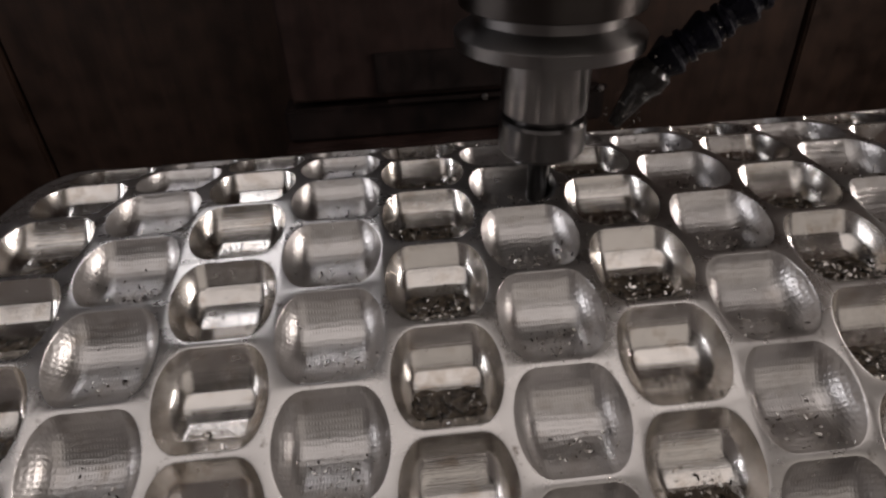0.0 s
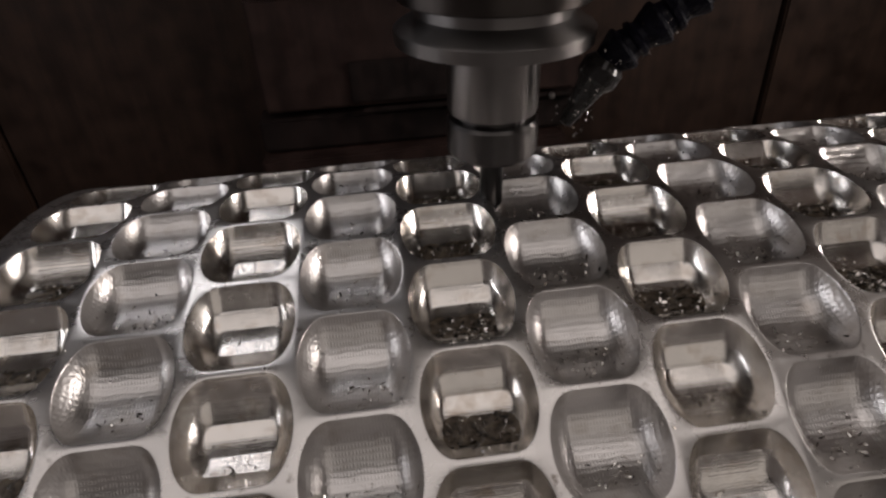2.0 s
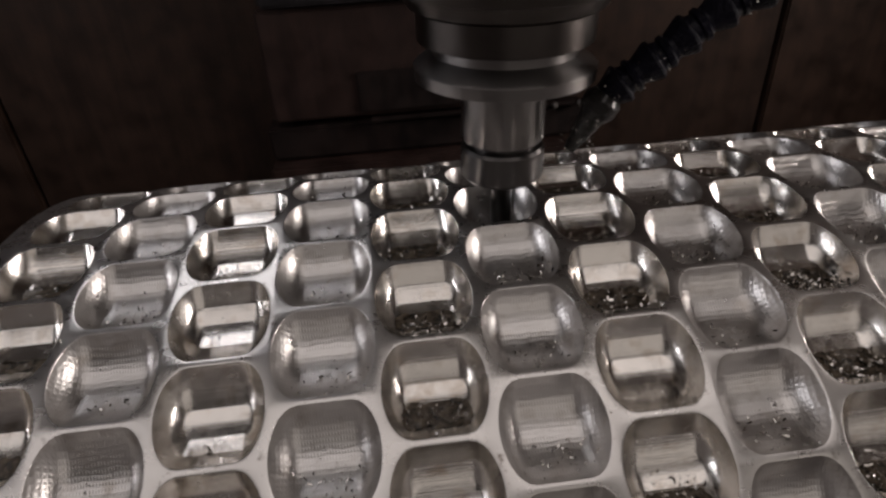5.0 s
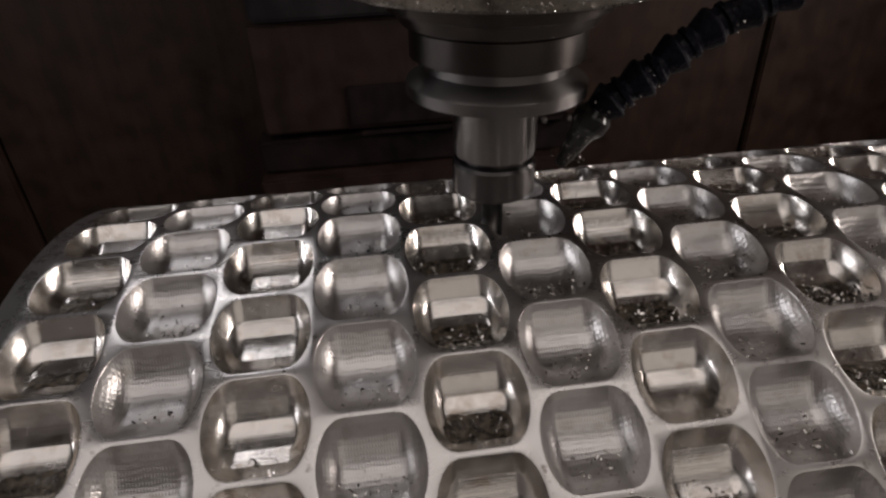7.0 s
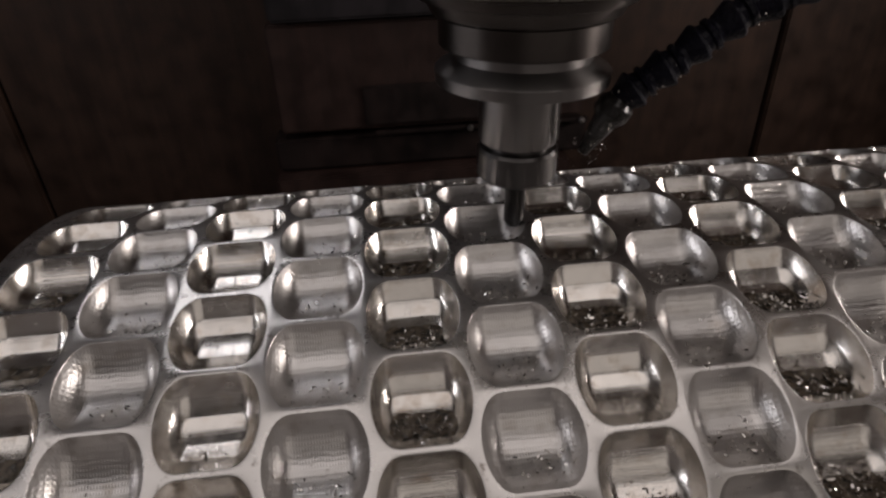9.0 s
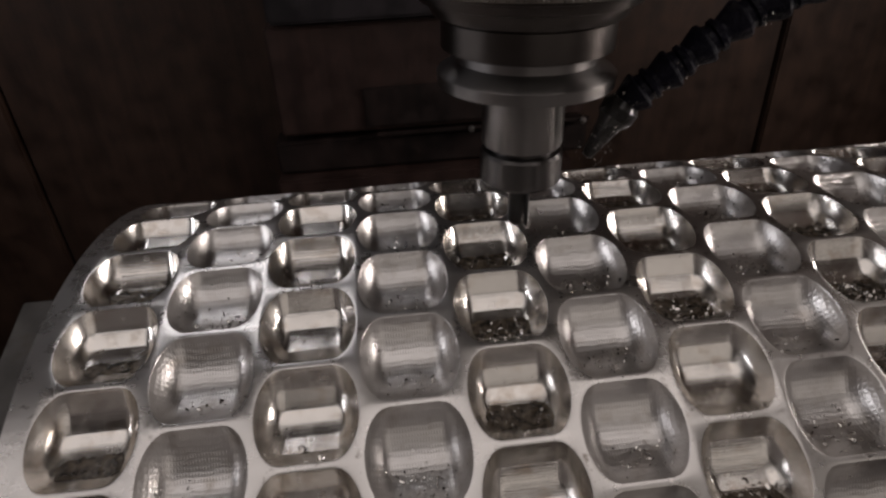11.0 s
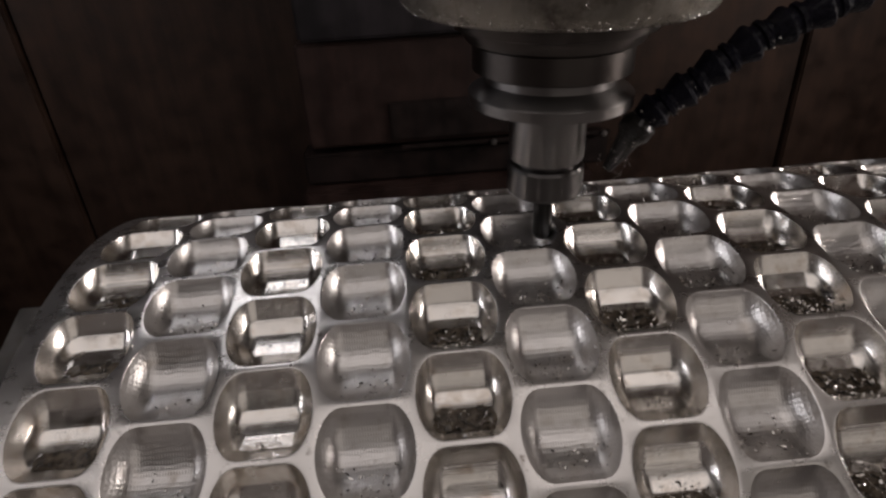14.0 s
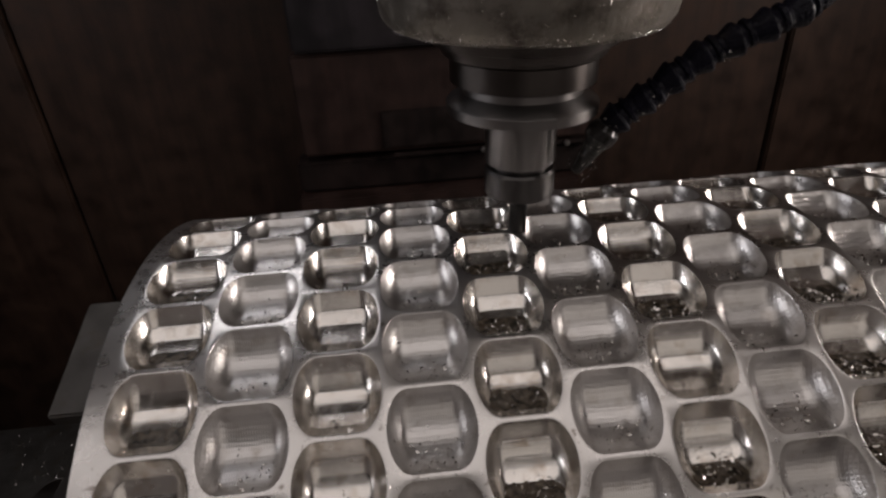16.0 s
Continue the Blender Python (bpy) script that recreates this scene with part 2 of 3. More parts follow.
# ---- machine enclosure ----
WALL_Y = 1.0
structure("wall_back", box(-0.852, 0.818, WALL_Y, WALL_Y + 0.02, 0.2, ROOF), wall_paint, "grimy dark brown sheet metal back wall of the machine", "wall")
structure("wall_back_left", box(-1.6, -0.860, WALL_Y - 0.012, WALL_Y + 0.02, 0.2, ROOF, 0.004), wall_paint, "dark brown sheet metal panel beside a black joint", "wall")
structure("wall_back_right", box(0.827, 1.6, WALL_Y - 0.012, WALL_Y + 0.02, 0.2, ROOF, 0.004), wall_paint, "dark brown sheet metal panel beside a black joint", "wall")
structure("trim_1", box(-0.860, -0.852, WALL_Y + 0.01, WALL_Y + 0.03, 0.2, ROOF), seam_paint, "black joint between wall panels", "trim")
structure("trim_2", box(0.818, 0.827, WALL_Y + 0.01, WALL_Y + 0.03, 0.2, ROOF), seam_paint, "black joint between wall panels", "trim")
structure("wall_left", box(-1.62, -1.6, -0.6, WALL_Y, 0.2, ROOF), wall_paint, "dark sheet metal side wall of the machine", "wall")
structure("wall_right", box(1.6, 1.62, -0.6, WALL_Y, 0.2, ROOF), wall_paint, "dark sheet metal side wall of the machine", "wall")
structure("ceiling", box(-1.6, 1.6, -0.92, WALL_Y, ROOF, ROOF + 0.02), wall_paint, "dark sheet metal roof of the machine", "ceiling")
structure("floor", box(-1.6, 1.6, -3.0, WALL_Y, 0.18, 0.2), tray_paint, "oily black chip tray floor", "floor")
# the machine's column with its covers, behind the spindle
column = new("machine_column")
column.location = (0, 0, 0)
part("cover", box(-0.295, 0.345, WALL_Y - 0.10, WALL_Y - 0.002, TOP - 0.268, TOP - 0.050, 0.006), panel_paint, column, "dark brown lower cover")
part("recess", box(-0.120, 0.20, WALL_Y - 0.108, WALL_Y - 0.1005, TOP - 0.258, TOP - 0.175, 0.003), recess_paint, column, "dark red-brown plate")
part("upper_cover", box(-0.280, 0.345, WALL_Y - 0.13, WALL_Y - 0.002, TOP - 0.042, ROOF - 0.004, 0.006), cover_paint, column, "blue-grey upper cover")
lip = part("lip", box(-0.10, 0.355, WALL_Y - 0.116, WALL_Y - 0.101, TOP - 0.277, TOP - 0.270, 0.002), recess_paint, column, "thin brown lip under the cover")
for x in (0.098, 0.284, 0.338):
    bm = turned([(0.001, -0.010), (0.005, -0.0095), (0.0068, -0.006), (0.0068, 0.0)], 16)
    bmesh.ops.transform(bm, matrix=pose(x, WALL_Y - 0.116, TOP - 0.2735, -90), verts=bm.verts[:])
    part("bolt", bm, land_metal, lip, "small bright bolt")
part("ledge", box(-0.315, 0.36, WALL_Y - 0.09, WALL_Y - 0.002, 1.045, TOP - 0.285, 0.006), recess_paint, column, "black oily lower plate")
part("foot", box(-0.32, 0.32, WALL_Y - 0.12, WALL_Y - 0.002, 0.2, 1.04, 0.006), panel_paint, column)
tagged(column, "dark machine column behind brown and blue-grey covers", "machine column")

# Unseen; added so that the front light panel has something to hang from.
structure("ceiling_shop", box(-2.5, 2.5, -3.0, -0.94, 3.0, 3.05), wall_paint, "dark workshop ceiling in front of the machine", "ceiling")
# Bodies for the added light panels, all out of view.
for eye, target, w, d, watts, color, rod, way in LAMPS:
    lamp = new("added_light")
    lamp.matrix_world = look(eye, target) @ pose(0, 0, 0.004)
    housing = part("housing", box(-w / 2 - 0.02, w / 2 + 0.02, -d / 2 - 0.02, d / 2 + 0.02, 0.004, 0.05, 0.006), nose_metal, lamp, "grey housing of an added light panel")
    part("diffuser", box(-w / 2, w / 2, -d / 2, d / 2, 0.0, 0.0035), glow, housing, "glowing white front of an added light panel")
    if rod:
        bm = turned([(0.006, 0.0), (0.006, rod)], 16)
        turn = lamp.matrix_world.to_3x3().inverted() @ Vector(way)
        bmesh.ops.transform(bm, matrix=Matrix.Translation((0, 0, 0.03)) @ turn.to_track_quat("Z", "Y").to_matrix().to_4x4(), verts=bm.verts[:])
        part("bracket", bm, nose_metal, lamp, "thin bracket of an added light panel")
    tagged(lamp, "unseen flat light panel added to light the roller", "lamp", "work lights of the machine")

# ---- roller ----
HALF_X, HALF_S = 0.488, 0.458     # half width and half height of a pocket's rim
DEEP, FLAT_X = 0.30, 0.235        # depth, and half length of its straight middle
ARC = (HALF_S ** 2 + DEEP ** 2) / (2 * DEEP)
FACETS = ([0, 0.30, 0.312, 0.328, 0.345, 0.66, 0.672, 0.688, 0.705, 1.0], [1.0, 0.965, 0.970, 0.945, 0.938, 0.668, 0.674, 0.632, 0.616, 0.03])


def half_width(s):
    """Half the width of the rim at s."""
    return FLAT_X + (HALF_X - FLAT_X) * math.sqrt(max(0.0, 1 - (s / HALF_S) ** 2))


def bowl(x, s, faceted):
    """Depth of the pocket at (x, s) in pitches: a round trough, straight in its middle, whose ends are turned."""
    q = min(1.0, math.hypot(max(0.0, abs(x) - FLAT_X) / (HALF_X - FLAT_X), s / HALF_S))
    trough = math.sqrt(max(0.0, ARC ** 2 - (q * HALF_S) ** 2)) - (ARC - DEEP)
    if faceted:
        trough = 0.44 * DEEP * float(np.interp(q, *FACETS)) + 0.56 * trough
    return max(0.0, trough)


def contour(angle):
    """Distance of the pocket's rim from its middle in that direction."""
    c, s = abs(math.cos(angle)), abs(math.sin(angle))
    low, high = 0.0, 1.0
    for k in range(24):
        mid = (low + high) / 2
        inside = math.hypot(max(0.0, mid * c - FLAT_X) / (HALF_X - FLAT_X), mid * s / HALF_S) < 1
        low, high = (mid, high) if inside else (low, mid)
    return low


def rolled(x, s, depth):
    """A point of the roller's skin: x along the axle, s round it, from the pocket's own top point; metres."""
    a, r = s / RADIUS, RADIUS - depth
    return (x, -r * math.sin(a), r * math.cos(a) - RADIUS)


def pocket_mesh(name, material, faceted, lines, end_steps):
    """Lines along the axle, from rim to rim; the creases of a faceted pocket fall on lines."""
    v = sorted({round(math.sin(math.pi / 2 * k / lines), 4) for k in range(lines + 1)} | (set(FACETS[0]) if faceted else set()))
    rows = [-q for q in reversed(v) if q] + v
    sides = [math.sin(math.pi / 2 * k / end_steps) for k in range(1, end_steps + 1)]
    middle = [-1 + k / 3 for k in range(7)]
    verts, faces = [], []

    def line(s):
        w, flat = half_width(s), FLAT_X
        xs = [-flat - (w - flat) * q for q in reversed(sides)] + [flat * q for q in middle] + [flat + (w - flat) * q for q in sides]
        for k, x in enumerate(xs):
            d = max(0.004, bowl(x, s, faceted))
            verts.append(rolled(x * 1.003 * PITCH, s * 1.003 * PITCH, d * PITCH))
        return len(xs)

    plan = [q * HALF_S for q in rows]
    for s in plan:
        n = line(s)
    for i in range(len(plan) - 1):
        for k in range(n - 1):
            faces.append((i * n + k, (i + 1) * n + k, (i + 1) * n + k + 1, i * n + k + 1))
    bm = bmesh.new()
    made = [bm.verts.new(p) for p in verts]
    for q in faces:
        bm.faces.new([made[i] for i in q])
    bmesh.ops.remove_doubles(bm, verts=bm.verts[:], dist=1e-6)
    bmesh.ops.dissolve_degenerate(bm, edges=bm.edges[:], dist=1e-7)
    bm.normal_update()
    if sum(f.normal.z for f in bm.faces) < 0:
        bmesh.ops.reverse_faces(bm, faces=bm.faces[:])
    for f in bm.faces:
        f.smooth = True
    if faceted:
        for e in bm.edges:
            if len(e.link_faces) == 2 and e.calc_face_angle(0) > radians(70):
                e.smooth = False
    me = bpy.data.meshes.new(name)
    bm.to_mesh(me)
    bm.free()
    me.materials.append(material)
    return me


roller = new("pocket_roller")
tagged(roller, "large bright steel roller with staggered rows of milled pillow-shaped pockets", "roller")
NEAR_ROWS = (-5, 8)


def land_mesh():
    """The skin between the pockets, with a small rounded rim at each pocket; cells share their edges."""
    up, across = 24, 12
    outline = [(0.5, -0.488 + 0.976 * k / up) for k in range(up)] + [(0.5 - k / across, 0.488) for k in range(across)]
    outline += [(-x, -y) for x, y in outline]
    cell = []
    for x, y in outline:
        a, out = math.atan2(y, x), math.hypot(x, y)
        rim = min(contour(a), out - 0.004)
        cell.append([(q * math.cos(a), q * math.sin(a)) for q in (rim, min(rim + 0.012, out - 0.002), out)])
    verts, faces, known = [], [], {}

    def index(x, s, depth):
        key = (round(x * 1e6), round(s * 1e6) % round(ROWS_ROUND * STEP * 1e6), round(depth * 1e6))
        if key not in known:
            known[key] = len(verts)
            verts.append(rolled(x, s, depth))
        return known[key]

    for col in COLUMNS:
        for row in range(ROWS_ROUND):
            mid = (row + (0.5 if col % 2 else 0.0)) * STEP
            ids = [[index((col + x) * PITCH, mid + y * PITCH, 0.003 * PITCH if j == 0 else 0.0) for j, (x, y) in enumerate(three)] for three in cell]
            for a, c in zip(ids, ids[1:] + ids[:1]):
                for j in range(2):
                    faces.append((a[j], a[j + 1], c[j + 1], c[j]))
    return verts, faces


verts, faces = land_mesh()
mesh_object("skin", verts, faces, land_metal, roller, label="satin milled surface between the pockets")
for x0, x1, side in ((END_LEFT, -5.5 * PITCH, "left"), (8.5 * PITCH, END_RIGHT, "right")):
    outer = x0 if side == "left" else x1
    inner = x1 if side == "left" else x0
    sign = -1 if side == "left" else 1
    ring = [(inner, RADIUS), (outer - sign * 0.0008, RADIUS), (outer, RADIUS - 0.0008), (outer, 0.055)]
    bm = bmesh.new()
    n = 288
    loops = [[bm.verts.new((x, -r * math.sin(2 * math.pi * k / n), r * math.cos(2 * math.pi * k / n) - RADIUS)) for k in range(n)] for x, r in ring]
    for a, b in zip(loops, loops[1:]):
        for k in range(n):
            bm.faces.new((a[k], a[(k + 1) % n], b[(k + 1) % n], b[k]))
    bmesh.ops.recalc_face_normals(bm, faces=bm.faces[:])
    part("end_face", bm, land_metal, roller, "machined end of the roller", smooth=False)
for x0, x1 in ((END_LEFT - 0.16, END_LEFT + 0.01), (END_RIGHT - 0.01, END_RIGHT + 0.16)):
    bm = turned([(0.0555, x0), (0.0555, x1)], 64)
    bmesh.ops.transform(bm, matrix=pose(0, 0, -RADIUS) @ pose(0, 0, 0, 0, 90, 0), verts=bm.verts[:])
    part("axle", bm, nose_metal, roller, "round steel axle")

# pockets of the part that the camera passes, one object each
cups = {0: pocket_mesh("pocket", matte_metal, False, 20, 14), 1: pocket_mesh("pocket", shiny_metal, True, 24, 24)}
POCKETS = []
for col in COLUMNS:
    for row in range(NEAR_ROWS[0], NEAR_ROWS[1] + 1):
        angle = (row + (0.5 if col % 2 else 0.0)) * 360 / ROWS_ROUND
        cup = new("pocket", cups[col % 2])
        cup.parent = roller
        cup.matrix_basis = pose(col * PITCH, 0, -RADIUS) @ pose(0, 0, 0, angle) @ pose(0, 0, RADIUS)
        POCKETS.append((col, row, cup.matrix_basis.copy()))
# the far side
verts, faces = [], []
small = [pocket_mesh("far_pocket", matte_metal, False, 4, 3), pocket_mesh("far_pocket", shiny_metal, True, 4, 3)]
for col in COLUMNS:
    src = small[col % 2]
    co = [v.co.copy() for v in src.vertices]
    polys = [tuple(p.vertices) for p in src.polygons]
    for row in range(NEAR_ROWS[1] + 1, ROWS_ROUND + NEAR_ROWS[0]):
        m = pose(col * PITCH, 0, -RADIUS) @ pose(0, 0, 0, (row + (0.5 if col % 2 else 0.0)) * 360 / ROWS_ROUND) @ pose(0, 0, RADIUS)
        base = len(verts)
        verts += [tuple(m @ v) for v in co]
        faces += [tuple(base + i for i in p) for p in polys]
tagged(mesh_object("far_pockets", verts, faces, matte_metal, roller), "pockets on the far side of the roller", kind="stuff")

# ---- clamp and supports ----
clamp = new("clamp_bar")
bm = box(-0.035, 0.035, -0.046, 0.046, -0.012, 0.0, 0.0015)
part("bar", bm, clamp_metal, clamp, "scratched flat steel bar")
bm = box(-0.012, 0.035, -0.044, 0.040, -0.20, -0.0125, 0.003)
part("post", bm, clamp_metal, clamp, "dark steel post")
tagged(clamp, "flat scratched steel clamp bar at the end of the roller", "clamp")
CLAMP_AT = pose(-6.12 * PITCH, -0.028, -1.02 * PITCH, 17)

table = new("machine_table")
part("top", box(-1.02, 1.10, -0.34, 0.62, 0.62, 0.70, 0.006), clamp_metal, table, "oily steel table top")
part("saddle", box(-0.45, 0.60, -0.25, 0.25, 0.20, 0.619, 0.006), nose_metal, table, "dark saddle")
for x in (END_LEFT - 0.13, END_RIGHT + 0.05):
    part("bearing_block", box(x, x + 0.08, -0.10, 0.10, 0.701, AXLE + 0.08, 0.008), nose_metal, table, "dark bearing block")
tagged(table, "oily steel machine table carrying the roller", "machine table")

# ---- spindle ----
U = PITCH
spindle = new("spindle_head")
tagged(spindle, "greasy machine spindle with a steel tool holder and cutter", "machine spindle")
holder = part("tool_holder", turned([(0.36 * U, 0.895 * U), (0.445 * U, 0.905 * U), (0.46 * U, 0.94 * U), (0.46 * U, 1.60 * U)]), holder_metal, spindle, "ground steel tool holder shank")
part("end_mill", turned([(0.03 * U, -0.26 * U), (0.09 * U, -0.235 * U), (0.125 * U, -0.17 * U), (0.125 * U, 0.46 * U)], 48), cutter_metal, holder, "dark carbide ball cutter")
part("clamping_nut", turned([(0.36 * U, 0.43 * U), (0.44 * U, 0.45 * U), (0.472 * U, 0.49 * U), (0.472 * U, 0.800 * U), (0.445 * U, 0.832 * U), (0.36 * U, 0.836 * U), (0.36 * U, 0.896 * U)]), nut_metal, holder, "dark steel collet nut")
part("flange", turned([(0.46 * U, 1.595 * U), (0.90 * U, 1.60 * U), (0.95 * U, 1.615 * U), (0.958 * U, 1.735 * U), (0.942 * U, 1.755 * U), (0.76 * U, 1.86 * U), (0.76 * U, 1.98 * U)]), holder_metal, holder, "steel flange with a gripper groove")
part("nose", turned([(0.74 * U, 1.955 * U), (0.89 * U, 1.985 * U), (0.91 * U, 2.00 * U), (0.91 * U, 2.28 * U), (0.88 * U, 2.29 * U), (0.88 * U, 2.315 * U), (0.98 * U, 2.32 * U), (1.00 * U, 2.34 * U), (1.05 * U, 2.45 * U), (1.13 * U, 2.47 * U), (1.17 * U, 2.56 * U), (1.27 * U, 2.58 * U), (1.31 * U, 2.68 * U)]), nose_metal, spindle, "dark oily spindle nose")
part("cap", turned([(1.22 * U, 2.65 * U), (1.54 * U, 2.65 * U), (1.62 * U, 2.69 * U), (1.70 * U, 2.80 * U), (1.80 * U, 3.3 * U), (1.84 * U, 4.4 * U), (1.84 * U, 13.0 * U)]), cap_metal, spindle, "greasy cap with chips stuck to it")
SPINDLE_X = -0.055 * U

# ---- coolant hose ----
rng = random.Random(7)
hose = new("coolant_hose")
tagged(hose, "wet blue-black segmented plastic coolant hose with a nozzle", "coolant hose")
HOSE = [Vector((x * U + 0.02 * U, y * U, z * U + 0.09 * U)) for x, y, z in (
    (0.60, -0.30, 0.72), (0.96, -0.33, 1.34), (1.25, -0.34, 1.56), (1.56, -0.35, 1.80), (1.88, -0.36, 2.04), (2.23, -0.37, 2.23),
    (2.59, -0.38, 2.39), (2.96, -0.36, 2.54), (3.33, -0.30, 2.69), (3.60, -0.20, 3.10), (3.90, -0.05, 3.40), (4.15, 0.15, 3.74), (4.3, 0.4, 4.15))]


def along(bm, a, b):
    d = b - a
    m = Matrix.Translation(a) @ d.to_track_quat("Z", "Y").to_matrix().to_4x4()
    bmesh.ops.transform(bm, matrix=m, verts=bm.verts[:])
    return bm


length = (HOSE[1] - HOSE[0]).length
bm = turned([(0.05 * U, 0), (0.065 * U, 0.01 * U), (0.14 * U, length * 0.6), (0.20 * U, length * 0.72), (0.205 * U, length * 0.9), (0.15 * U, length)], 32)
part("nozzle", along(bm, HOSE[0], HOSE[1]), nozzle_plastic, hose, "wet grey tapered nozzle")
for a, b in zip(HOSE[1:], HOSE[2:]):
    ln = (b - a).length
    bm = turned([(0.135 * U, -0.04 * U), (0.150 * U, 0.0), (0.208 * U, ln * 0.36), (0.216 * U, ln * 0.44), (0.208 * U, ln * 0.50), (0.170 * U, ln * 0.54), (0.150 * U, ln * 0.70), (0.178 * U, ln * 0.74), (0.182 * U, ln * 0.86), (0.150 * U, ln * 0.92), (0.135 * U, ln * 1.04)], 28)
    tip = pose(0, 0, 0, rng.uniform(-5, 5), rng.uniform(-5, 5), 0)
    bmesh.ops.transform(bm, matrix=tip, verts=bm.verts[:])
    part("segment", along(bm, a, b), hose_plastic, hose, "blue-black ball-jointed segment")

# ---- chips ----


def chip(verts, faces, m, size):
    """A small bent sliver of metal."""
    l, w, t = size * rng.uniform(0.6, 1.6), size * rng.uniform(0.2, 0.45), size * 0.12
    b = size * rng.uniform(0.0, 0.45)
    pts = [(-l / 2, -w / 2, 0), (-l / 2, w / 2, t), (0, -w / 2, b), (0, w / 2, b + t), (l / 2, -w / 4, 0), (l / 2, w / 4, t), (0, 0, b - t)]
    base = len(verts)
    turn = Euler((rng.uniform(-1.1, 1.1), rng.uniform(-1.1, 1.1), rng.uniform(0, 6.28))).to_matrix().to_4x4()
    verts.extend(tuple(m @ (turn @ Vector(p))) for p in pts)
    faces.extend(tuple(base + i for i in q) for q in ((0, 2, 3, 1), (2, 4, 5, 3), (0, 6, 2), (2, 6, 4), (1, 3, 6), (3, 5, 6), (0, 1, 6), (4, 6, 5)))


# dark coolant that has run together in the lowest part of the polished pockets
GRID = 48
LEVEL = {}
for col, row, m in POCKETS:
    r = row + (0.5 if col % 2 else 0.0)
    if not col % 2 or abs(r) > 4.6 or col == -3 or (col not in (-1, -5) and rng.random() < 0.25):
        continue
    flat = {}
    for i in range(GRID + 1):
        for k in range(GRID + 1):
            x, s = (2 * i / GRID - 1) * 0.46, (2 * k / GRID - 1) * 0.45
            if math.hypot(x, s) / contour(math.atan2(s, x)) < 0.97:
                flat[i, k] = m @ Vector(rolled(x * PITCH, s * PITCH, bowl(x, s, True) * PITCH))
    level = min(p.z for p in flat.values()) + PITCH * (rng.uniform(0.020, 0.042) if col > -3 else rng.uniform(0.012, 0.022))
    LEVEL[col, row] = level
    verts, faces, number = [], [], {}
    for i, k in flat:
        square = [(i, k), (i + 1, k), (i + 1, k + 1), (i, k + 1)]
        if all(q in flat and flat[q].z < level + 0.0006 * noise.noise(flat[q] * 260 + Vector((col, row, 0))) for q in square):
            for q in square:
                if q not in number:
                    number[q] = len(verts)
                    verts.append((flat[q].x, flat[q].y, level))
            faces.append(tuple(number[q] for q in square))
    if len(faces) > 12:
        mesh_object("coolant_puddle", verts, faces, sludge, roller, label="dark oily coolant puddle")

verts, faces = [], []
for col, row, m in POCKETS:
    if row < -4 or row > 6:
        continue
    r = row + (0.5 if col % 2 else 0.0)
    wet = (0.10 if col % 2 else 0.65) + (0.90 if col % 2 else 0.5) * min(1.0, max(0.0, (col + 4) / 6))
    count = int(rng.uniform(60, 190) * wet * (2.2 if r < -0.6 else 1.0) * (1.5 if (col, row) in LEVEL else 1.0))
    for k in range(count):
        low = 0.26 * math.sin(radians(max(-40, min(45, r * 10)))) / math.sin(radians(20)) if abs(r) > 0.3 else 0.0
        low = max(-0.30, min(0.30, low))
        s = max(-0.42, min(0.42, rng.gauss(low * 0.85, 0.115)))
        x = max(-0.40, min(0.40, rng.gauss(0.04, 0.19)))
        a = math.atan2(s, x)
        t = math.hypot(x, s) / contour(a)
        if t > 0.95:
            continue
        p = m @ Vector(rolled(x * PITCH, s * PITCH, (bowl(x, s, bool(col % 2)) - 0.010) * PITCH))
        p.z = max(p.z, LEVEL.get((col, row), -9) + 0.0002)
        chip(verts, faces, Matrix.Translation(p), rng.choice((0.0006, 0.0008, 0.0011, 0.0015, 0.0022)) * (1.4 if (col, row) in LEVEL else 1.0))
# splashed chips on the back walls of the pockets round the cutter
for col, row, m in POCKETS:
    if -4 <= row <= -1 and -4 <= col <= 4:
        for k in range(int(rng.uniform(50, 110) * (1.25 - abs(col) * 0.2) * (1.0 if row < -1 else 0.3))):
            x, s = rng.uniform(-0.36, 0.36), rng.uniform(-0.40, 0.10)
            p = m @ Vector(rolled(x * PITCH, s * PITCH, (bowl(x, s, bool(col % 2)) - 0.006) * PITCH))
            chip(verts, faces, Matrix.Translation(p), rng.choice((0.0006, 0.0009, 0.0012, 0.0017)))
for k in range(900):
    col, row, m = rng.choice(POCKETS)
    if rng.random() > 0.25 + 0.1 * (col + 5):
        continue
    a = rng.uniform(0, 6.28)
    q = contour(a) + 0.03
    chip(verts, faces, m @ Matrix.Translation(rolled(q * math.cos(a) * PITCH, q * math.sin(a) * PITCH, -0.0002)), rng.uniform(0.0005, 0.0013))
chips = tagged(mesh_object("metal_chips", verts, faces, chip_metal, None, smooth=False), "small bright metal chips lying in the pockets", "metal chips", kind="stuff")

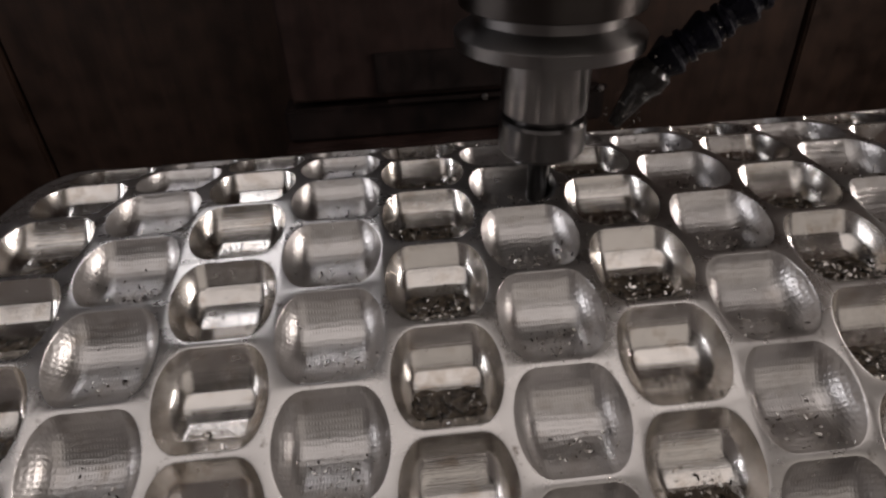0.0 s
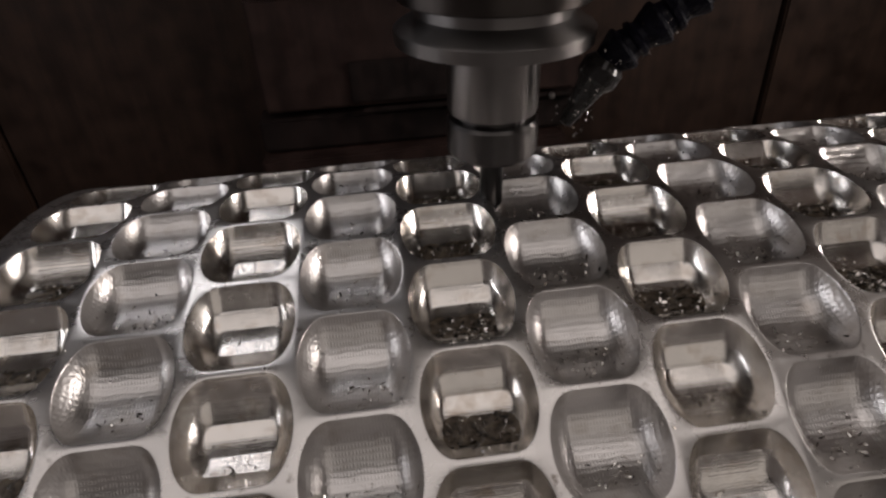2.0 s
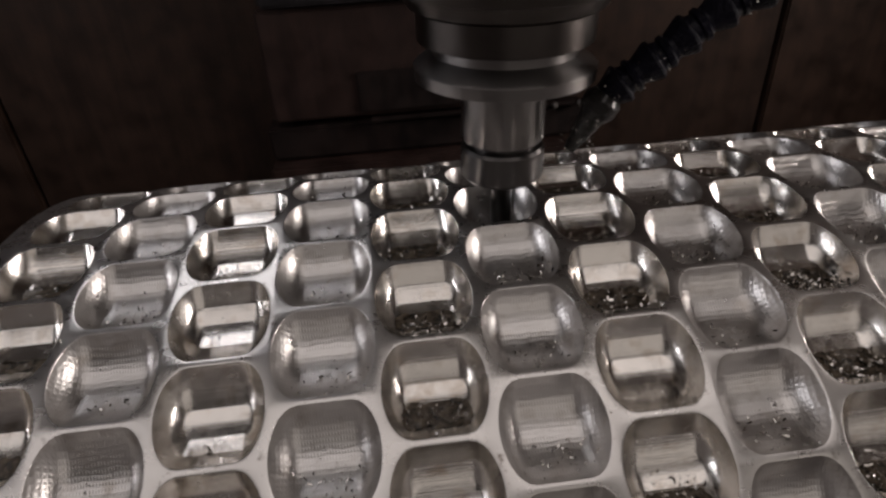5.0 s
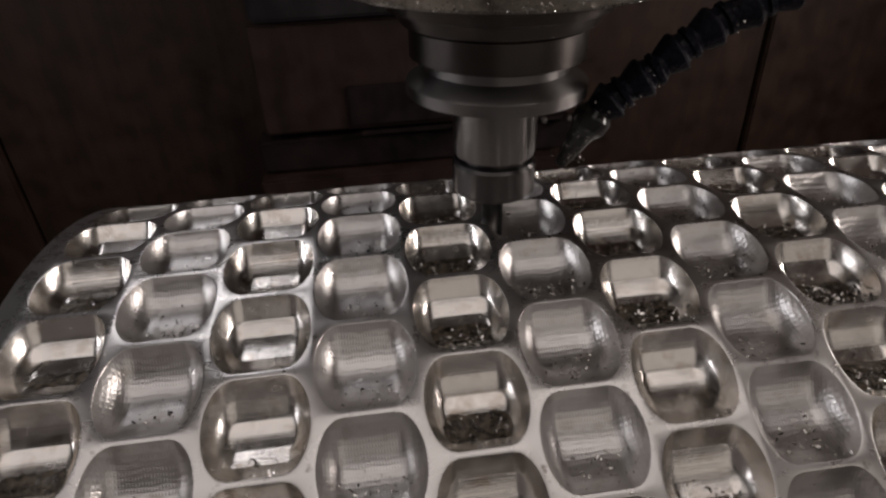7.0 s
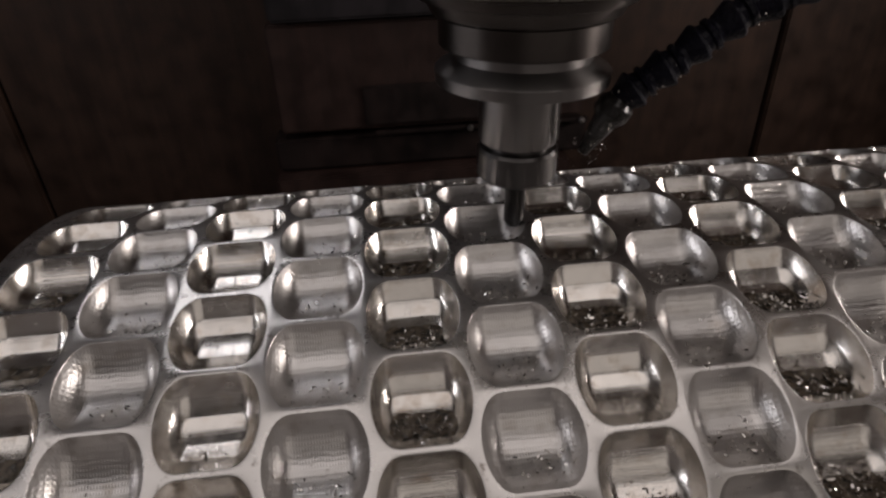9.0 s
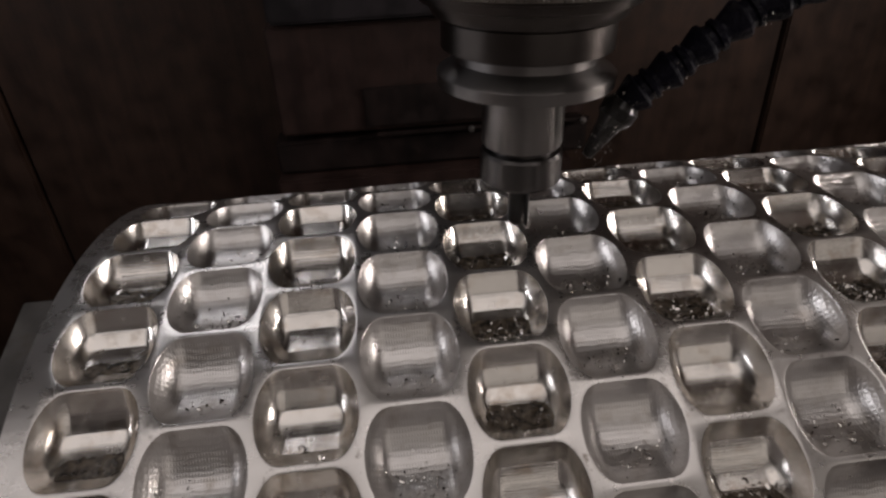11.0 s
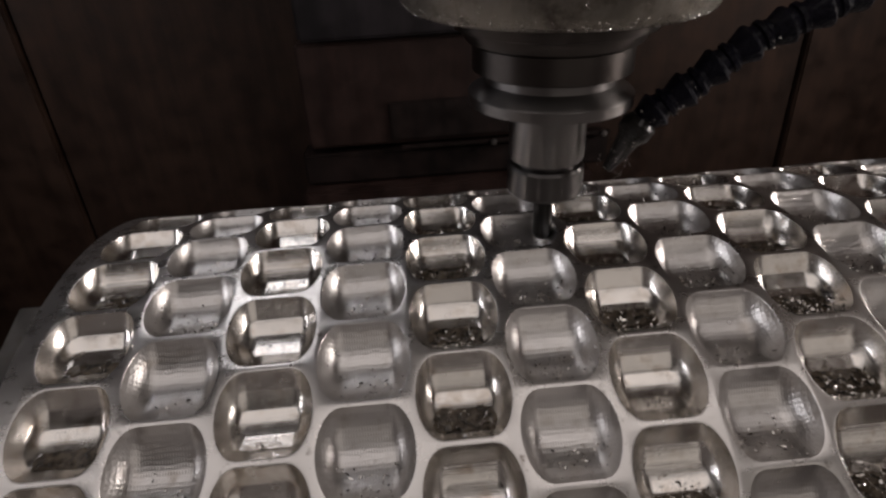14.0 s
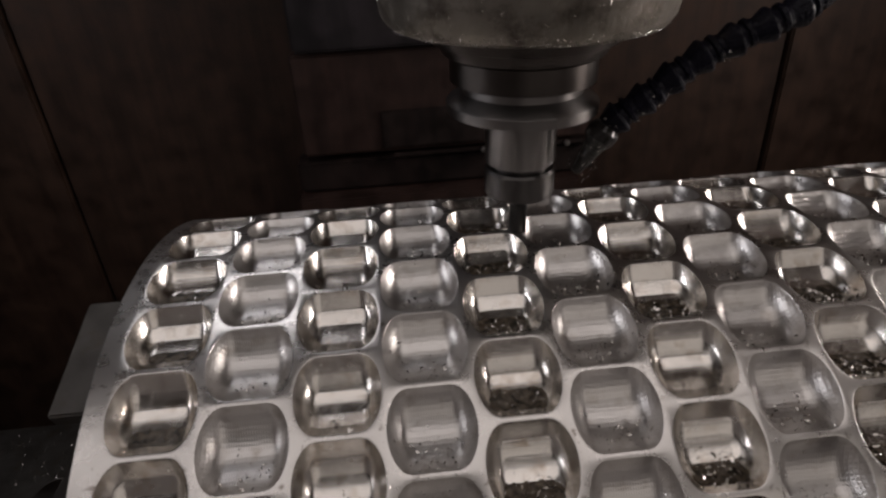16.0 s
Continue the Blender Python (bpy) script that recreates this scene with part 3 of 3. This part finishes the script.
verts, faces = [], []
for k in range(2400):
    a = rng.uniform(0, 2 * math.pi)
    z = 2.665 + abs(rng.gauss(0, 0.05)) if k % 5 else rng.uniform(2.75, 3.6)
    q = float(np.interp(z, [2.65, 2.69, 2.80, 3.3, 4.4], [1.56, 1.625, 1.705, 1.805, 1.84]))
    chip(verts, faces, Matrix.Translation((q * U * math.cos(a), q * U * math.sin(a), z * U)) @ pose(0, 0, 0, 0, 90, math.degrees(a)), rng.uniform(0.0004, 0.0011))
mesh_object("stuck_chips", verts, faces, chip_metal, spindle, smooth=False, label="tiny bright chips stuck to the cap")["kind"] = "stuff"
verts, faces = [], []
for k in range(420):
    i = rng.choice((0, 0, 0, 1, 1, 1, 2, 2, 3, 3, 4, 5, 6))
    c = HOSE[i].lerp(HOSE[i + 1], rng.random())
    d = Vector((rng.gauss(0, 1), rng.gauss(-0.6, 1), rng.gauss(0, 1))).normalized()
    chip(verts, faces, Matrix.Translation(c + d * 0.185 * U), rng.uniform(0.0006, 0.0019))
mesh_object("stuck_chips", verts, faces, chip_metal, hose, smooth=False, label="tiny bright chips stuck to the wet hose")["kind"] = "stuff"
verts, faces = [], []
for k in range(900):
    chip(verts, faces, Matrix.Translation((rng.uniform(-1.0, -0.5), rng.uniform(0.1, 0.60), 0.7015)), rng.uniform(0.002, 0.005))
table_chips = tagged(mesh_object("table_chips", verts, faces, chip_metal, None, smooth=False), "scattered bright metal chips on the oily table", "metal chips", kind="stuff")


# ---- what moves ----
LEAN = pose(0, 0, 0.85 * PITCH, 0, 1.3, 0) @ pose(0, 0, -0.85 * PITCH)


def motions():
    for thing, at in ((roller, pose(0, 0, TOP)), (chips, pose(0, 0, TOP)), (clamp, pose(0, 0, TOP) @ CLAMP_AT), (table, pose(0, 0, 0)), (table_chips, pose(0, 0, 0))):
        walk(thing, [(t, pose(x * PITCH, y * PITCH, 0) @ at) for t, x, y, z in FEED_ROWS])
    for thing, x0 in ((spindle, SPINDLE_X), (hose, 0.0)):
        walk(thing, [(t, pose(x0, 0, TOP + z * PITCH) @ LEAN) for t, x, y, z in FEED_ROWS])


motions()
